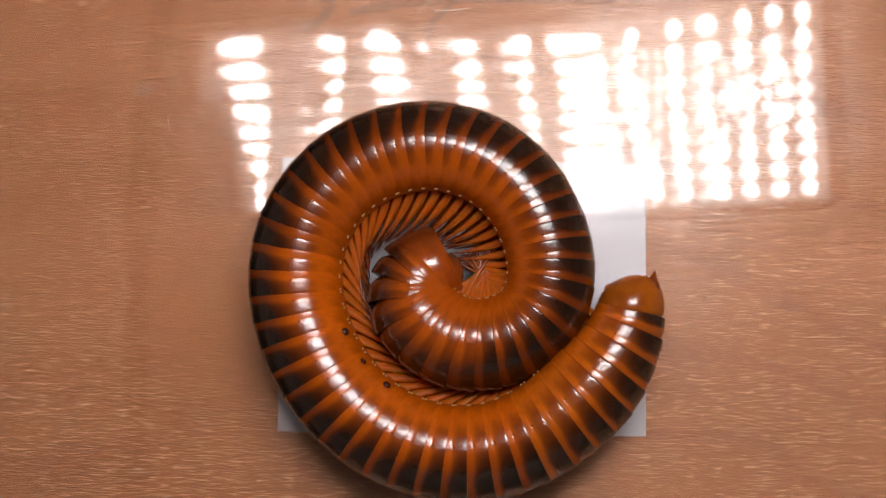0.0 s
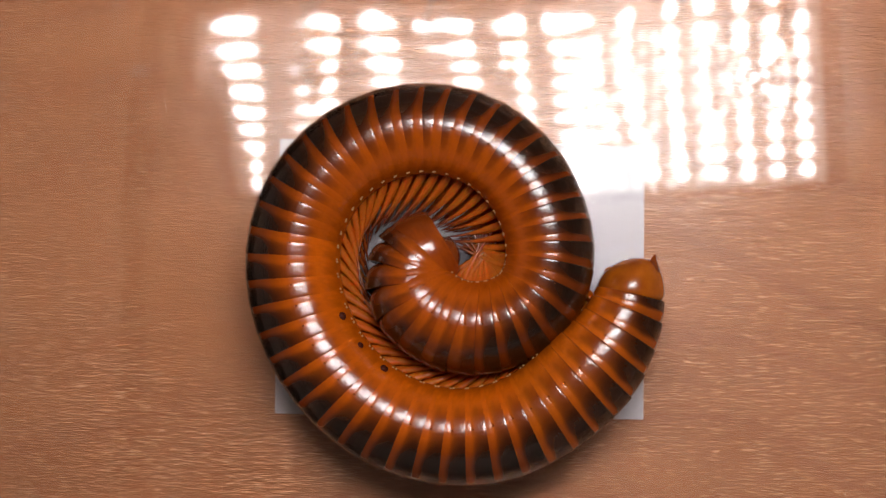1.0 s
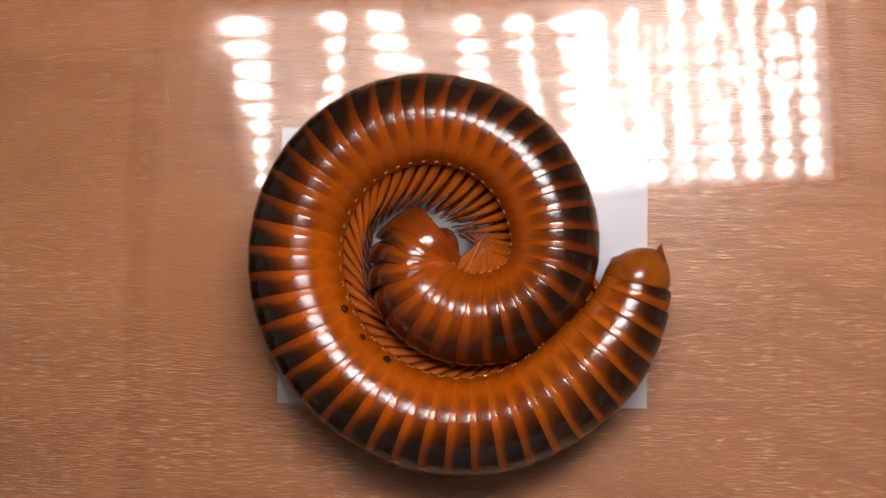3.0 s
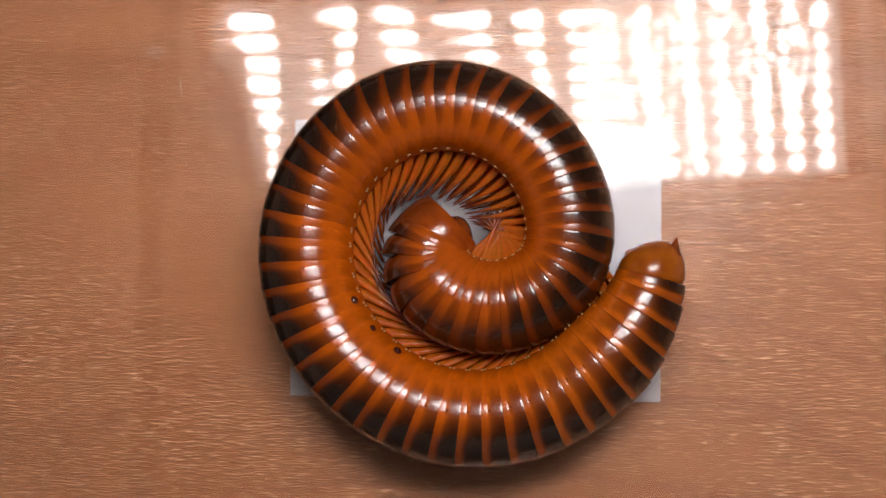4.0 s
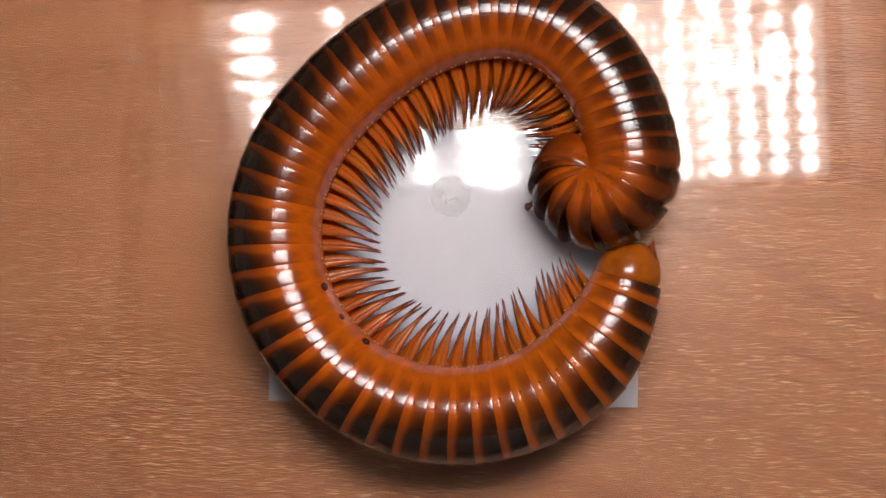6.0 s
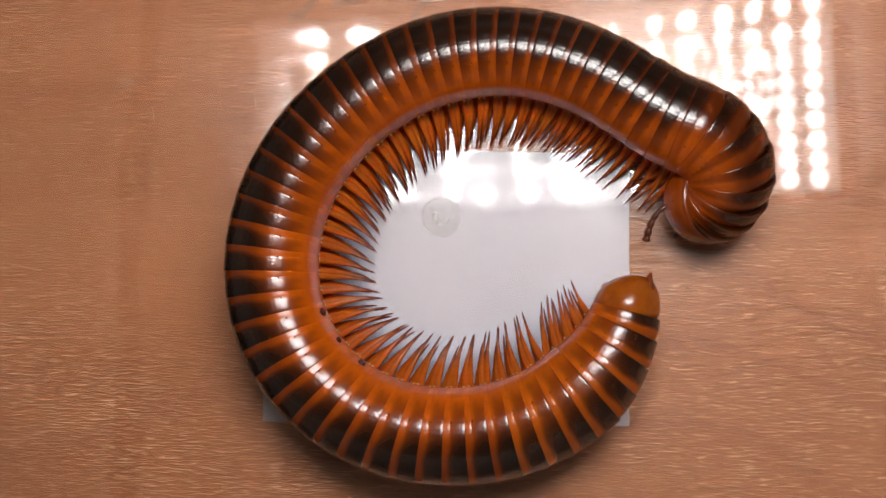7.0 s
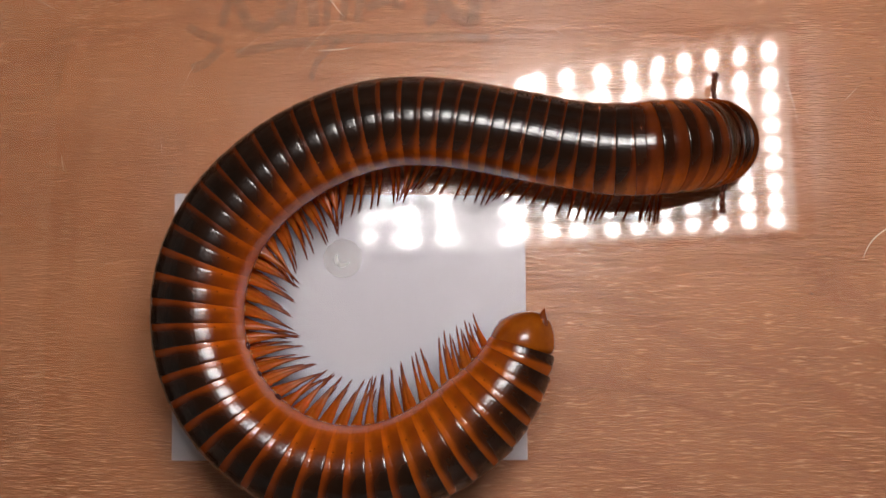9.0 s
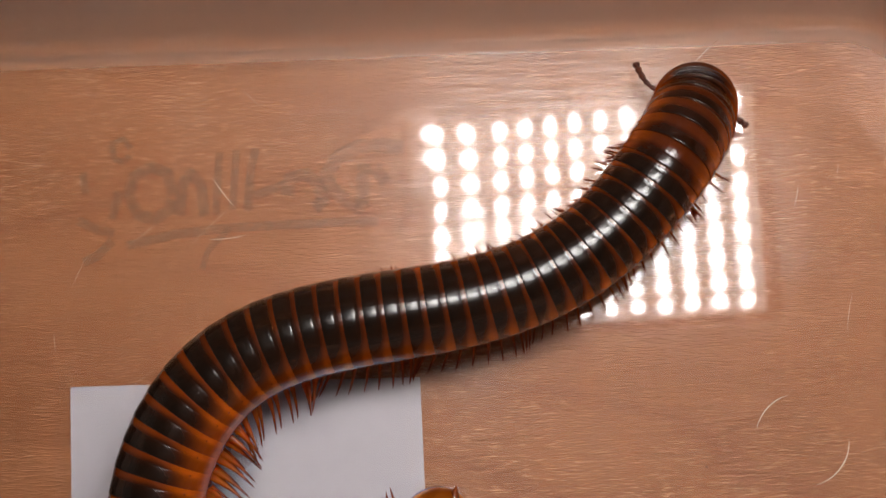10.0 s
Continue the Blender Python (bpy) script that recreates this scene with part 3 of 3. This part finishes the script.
def ring_mesh(material, taper=0.0, soft=False, short=False):
    """One body ring; its front part narrows like a dome and runs under the ring before it."""
    bm = bmesh.new()
    rim = [(-1.45, 6.2), (-1.72, 6.90), (-1.75, 7.06), (-1.70, 7.16), (-1.56, 7.205), (-1.3, 7.212), (-0.7, 7.195), (-0.1, 7.178), (0.12, 7.160), (0.22, 7.135), (0.32, 7.148), (0.5, 7.158)]
    if short:
        prof = rim[:-2] + [(0.5, 7.14), (1.0, 7.09), (1.8, 6.92), (2.6, 6.55), (3.3, 5.95), (3.8, 5.0)]
    elif soft:
        prof = rim + [(1.0, 7.158), (1.6, 7.13), (2.3, 7.07), (2.9, 6.93), (3.5, 6.74), (4.1, 6.35), (4.4, 5.9), (4.5, 4.6)]
    else:
        prof = rim + [(1.0, 7.158), (1.4, 7.145), (1.8, 7.10), (2.2, 7.02), (2.6, 6.90), (3.2, 6.45), (3.8, 5.9), (4.3, 5.1), (4.5, 4.2)]
    skin(bm, revolve([(x, q * (1 + taper * min(x, 1.0))) for x, q in prof]))
    return finish(bm, "segment", material, True)


def leg_mesh(bend):
    """A leg: broad flat base joints, then thinner ones to a pointed claw."""
    bm = bmesh.new()
    pts, rad = [], []
    for k in range(19):
        u = k / 18
        pts.append(Vector((bend * (u ** 2) * 1.6, 0.7 * math.sin(u * 3.0), -9.2 * u)) * MM)
        knob = 0.035 * (1 if k in (3, 6, 9, 12, 15) else -0.4 if k in (4, 7, 10, 13, 16) else 0)
        rad.append((float(np.interp(u, (0, 0.25, 0.45, 0.6, 0.8, 0.94, 1), (0.28, 0.29, 0.26, 0.22, 0.18, 0.12, 0.03))) + knob * (1 - u)) * MM)
    tube(bm, pts, rad, 8)
    for v in bm.verts:
        u = max(0.0, min(1.0, v.co.z / (-9.2 * MM)))
        mid = bend * u ** 2 * 1.6 * MM
        v.co.x = mid + (v.co.x - mid) * float(np.interp(u, (0, 0.3, 0.5, 0.7, 1), (1.8, 1.75, 1.4, 1.0, 1.0)))
    return finish(bm, "leg", LEG, True)


TUCK = pose(-1.2 * MM, 0, -1.6 * MM, 0, 58, 0)


def head_parts(head):
    """Head capsule under the first shield, with feelers, eyes and mouth plate."""
    def lump(name, mat, at, size, label, parent):
        bm = bmesh.new()
        bmesh.ops.create_uvsphere(bm, u_segments=28, v_segments=18, radius=1.0)
        for v in bm.verts:
            v.co = Vector((v.co.x * size[0], v.co.y * size[1] * (1 - 0.12 * max(0, v.co.x)), v.co.z * size[2])) * MM
        return part(name, finish(bm, name, mat, True), parent, label, TUCK @ Matrix.Translation(Vector(at) * MM))
    feelers = []
    for s in (1, -1):
        lump("eye", EYE, (3.6, s * 3.6, 1.6), (0.9, 0.6, 0.8), "black compound eye patch", head)
    lump("mouth_plate", MOUTH, (2.4, 0, -4.6), (2.6, 3.2, 1.2), "pale pinkish mouth plate", head)
    for s in (1, -1):
        bm = bmesh.new()
        joints = [Vector(p) for p in ((-0.6, 0, 0), (0.8, 0.5 * s, 0.3), (2.3, 0.8 * s, 0.4), (3.8, 0.7 * s, 0.3), (5.2, 0.2 * s, 0.0), (6.4, -0.4 * s, -0.3), (7.3, -0.9 * s, -0.6))]
        pts, rad = [], []
        for i, (p, q) in enumerate(zip(joints, joints[1:])):
            thick = 0.35 + 0.058 * i
            for u, w in ((0.0, 0.62), (0.3, 0.85), (0.75, 1.15), (0.95, 0.9)):
                pts.append(p.lerp(q, u) * MM)
                rad.append(thick * w * MM)
        pts.append(joints[-1] * MM)
        rad.append(0.2 * MM)
        tube(bm, pts, rad, 9)
        feelers.append((part("antenna", finish(bm, "antenna", FEELER, True), head, "dark jointed antenna with a club tip"), s))
    return feelers


def millipede():
    t = thing("millipede", "giant millipede with glossy black and orange rings and orange legs", "millipede")
    body, fore, front, neck = ring_mesh(SHELL), ring_mesh(SHELL_FORE), ring_mesh(SHELL_FRONT), ring_mesh(SHELL_FRONT, -0.008, short=True)
    legs = [leg_mesh(b) for b in (-0.96, -1.0, -1.04)]
    bm = bmesh.new()
    bmesh.ops.create_icosphere(bm, subdivisions=1, radius=0.17 * MM)
    bead = finish(bm, "joint_glint_bead", JOINT, True)
    rng = random.Random(11)
    rings, feet = [], []
    for i in range(RINGS):
        size = ring_size(ALONG[i])
        if i == 0:
            # tail cap: smooth end shield with a hooked spine and two valves
            bm = bmesh.new()
            loops = []
            for x, q, c in ((-4.3, 0.6, 1.6), (-4.1, 2.0, 1.55), (-3.5, 3.5, 1.3), (-2.6, 4.8, 0.95), (-1.4, 5.8, 0.5), (0.0, 6.5, 0.2), (1.2, 6.85, 0.05), (2.4, 7.0, 0.0),
                            (3.3, 6.9, 0.0), (4.2, 6.4, 0.0)):
                loops.append([Vector((x, q * math.sin(a), c + q * math.cos(a))) * MM for a in (k * math.pi / 20 for k in range(40))])
            skin(bm, loops)
            ring = part("tail_cap", finish(bm, "tail_cap", CAP, True), t, "smooth amber end shield")
            bm = bmesh.new()
            tube(bm, [Vector(p) * MM for p in ((-0.6, 0, 5.2), (-2.2, 0, 5.15), (-3.8, 0, 5.0), (-5.1, 0, 5.3))], [1.2 * MM, 1.1 * MM, 0.7 * MM, 0.12 * MM], 12)
            part("tail_spine", finish(bm, "tail_spine", HEAD_SHELL, True), ring, "short hooked tail spine")
            for side in (1, -1):
                bm = bmesh.new()
                bmesh.ops.create_uvsphere(bm, u_segments=20, v_segments=14, radius=1.0)
                for v in bm.verts:
                    v.co = Vector((v.co.x * 1.6, v.co.y * 2.7, v.co.z * 4.3)) * MM
                part("anal_valve", finish(bm, "anal_valve", CAP, True), ring, "pale amber end valve", Matrix.Translation(Vector((-1.3, side * 1.8, -0.9)) * MM))
        else:
            mesh = neck if i > RINGS - 5 else front if i > RINGS - 9 else ring_mesh(SHELL_TAIL if i < 9 else SHELL, swell(i), True) if i < 11 else fore if i > 25 else body
            ring = part("segment", mesh, t)
        ring.scale = (0.62 if i == 1 else max(0.62, PITCH[i]), size, size) if i else (size, size * 0.98, size * 0.98)
        rings.append(ring)
        if 1 < i < RINGS - 2:
            for s in (1, -1):
                for pair in ((-1.2 + 0.41 * (s + 1), 0.45 + 0.41 * (s + 1)) if i < RINGS - 4 else (0.2 * s,)):
                    leg = part("leg", rng.choice(legs), ring)
                    leg.scale = (1, 1, 0.66 + 0.07 * i if i < 5 else 1.0)
                    feet.append((leg, i, pair, s, rng.uniform(-1, 1), rng.uniform(-1, 1)))
            # pale beads added at the leg bases, standing for highlights on the joints
            for s in (1, -1):
                for along in (-1.2, 0.4):
                    part("joint_glint_bead", bead, ring, "", Matrix.Translation(Vector((along, s * 4.2, -5.62)) * MM))
    bm = bmesh.new()
    skin(bm, revolve([(-1.0, 5.0), (1.6, 5.6), (2.6, 5.3), (3.6, 4.6), (4.6, 3.3), (5.1, 1.8), (5.3, 0.4)], flat=0.12))
    bmesh.ops.transform(bm, matrix=TUCK, verts=bm.verts)
    head = part("head", finish(bm, "head", HEAD_SHELL, True), t, "smooth brown rounded head")
    bm = bmesh.new()
    skin(bm, revolve([(-2.0, 5.6), (-2.15, 6.9), (-1.4, 7.05), (0.4, 7.0), (1.6, 6.8), (2.5, 6.45), (3.1, 6.05), (3.3, 5.85), (3.25, 5.6), (2.6, 5.4)], flat=0.10))
    part("neck_shield", finish(bm, "neck_shield", SHIELD, True), head, "broad smooth amber neck shield")
    head.scale = (1.02, 0.86, 0.86)
    return t, rings, head, feet, head_parts(head)


BUG, RING_OBS, HEAD, FEET, FEELERS = millipede()


# ---------------------------------------------------------------- mites riding on the flank
def mite_mesh():
    bm = bmesh.new()
    bmesh.ops.create_uvsphere(bm, u_segments=16, v_segments=10, radius=0.62 * MM)
    for v in bm.verts:
        v.co.z *= 0.7
    return finish(bm, "mite", MITE, True)


MITE_DATA = mite_mesh()
MITES = []
for ring_no, size in ((21, 1.0), (19, 0.8), (17, 1.0)):
    ob = tagged(new("mite", MITE_DATA), "glossy dark red mite clinging to the millipede's flank", "mite", "mites on the millipede")
    ob.scale = (size,) * 3
    MITES.append((ob, ring_no))


# ---------------------------------------------------------------- motion
CLAW = Vector((-1.6, 0.1, -10.0)) * MM


def leg_pose(i, t, along, s, r1, r2):
    """A leg on its ring: hangs from the belly, splays as the body stands up, and swings in waves when it walks."""
    ro = BODY[t][i][1]
    fan = abs(BODY[t][i + 1][2] - BODY[t][i - 1][2]) / 2 * along / 3.3 * max(0.0, math.sin(ro))
    curled = min(1.0, max(0.0, (5.35 - t) / 0.6)) if i > 5 else 0.5
    inside = min(1.0, max(0.0, (i - 31) / 8))
    stride = min(1.0, max(0.0, (t - 8.0) / 1.2))
    wave = math.sin(i * 1.12 - t * 9.0 + along * 0.34)
    lift = max(0.0, math.cos(i * 1.12 - t * 9.0 + along * 0.34))
    u = min(1.0, max(0.0, (math.cos(ro) - 0.72) / 0.25))
    splay = 12 + 4 * r1 + 10 * u + 36 * stride * lift ** 2 * (0.15 + 0.85 * u) - (6 * curled if s < 0 else 0)
    if s < 0:
        splay += max(0.0, 62 - math.degrees(ro)) * min(1.0, max(0.0, (ro - 0.14) / 0.3)) * 0.8
    swing = (1.0 * r2 + 1.2 * math.sin(i * 2.3 + along)) * (1 - 0.6 * curled) + 12 * stride * wave * min(1.0, max(0.3, (i - 14) / 16)) + 8 * u * (1 - lift) + (27 if s > 0 else 40) * (1 - inside) * curled
    # keep the claw above the box bottom
    away = -4 if s > 0 and ro > 0.42 else 4
    for k in range(16):
        m = pose(along * MM, s * 1.2 * MM, -6.2 * MM) @ Matrix.Rotation(radians(s * splay), 4, "X") @ Matrix.Rotation(radians(swing) + fan, 4, "Y")
        if (BODY[t][i][0] @ m @ CLAW).z > 0.0003:
            break
        splay += away
    return m


# seconds, and the compass headings of the antenna on each side
REACH = [(0.0, -470, -520), (5.7, -470, -500), (6.8, -520, -497), (7.0, -515, -489), (7.5, -508, -515), (8.0, -524, -527), (8.5, -430, -465), (9.0, -253, -475),
         (9.3, -250, -416), (9.6, -215, -427), (9.8, -184, -399), (10.0, -226, -426)]


def feeler_pose(t, s):
    """An antenna in the head's space, turned towards its heading."""
    to = float(np.interp(t, [q[0] for q in REACH], [q[1 if s > 0 else 2] for q in REACH]))
    turn = BODY[t][RINGS][0].to_3x3().inverted() @ Matrix.Rotation(radians(to), 3, "Z")
    return Matrix.Translation(Vector((1.6, s * 5.4, 1.8)) * MM) @ turn.to_4x4()


def motions():
    walk(LIGHT, VIEW)
    for i, ring in enumerate(RING_OBS):
        walk(ring, [(t, BODY[t][i][0]) for t in MOMENTS])
    walk(HEAD, [(t, BODY[t][RINGS][0]) for t in MOMENTS])
    for ob, s in FEELERS:
        walk(ob, [(t, feeler_pose(t, s)) for t in MOMENTS])
    for leg, i, along, s, r1, r2 in FEET:
        walk(leg, [(t, leg_pose(i, t, along, s, r1, r2)) for t in MOMENTS])
    for ob, i in MITES:
        a = radians(126)
        local = Matrix.Translation(Vector((-0.6, -7.0 * math.sin(a), 7.0 * math.cos(a))) * MM) @ Matrix.Rotation(a, 4, "X")
        walk(ob, [(t, BODY[t][i][0] @ local) for t in MOMENTS])


motions()
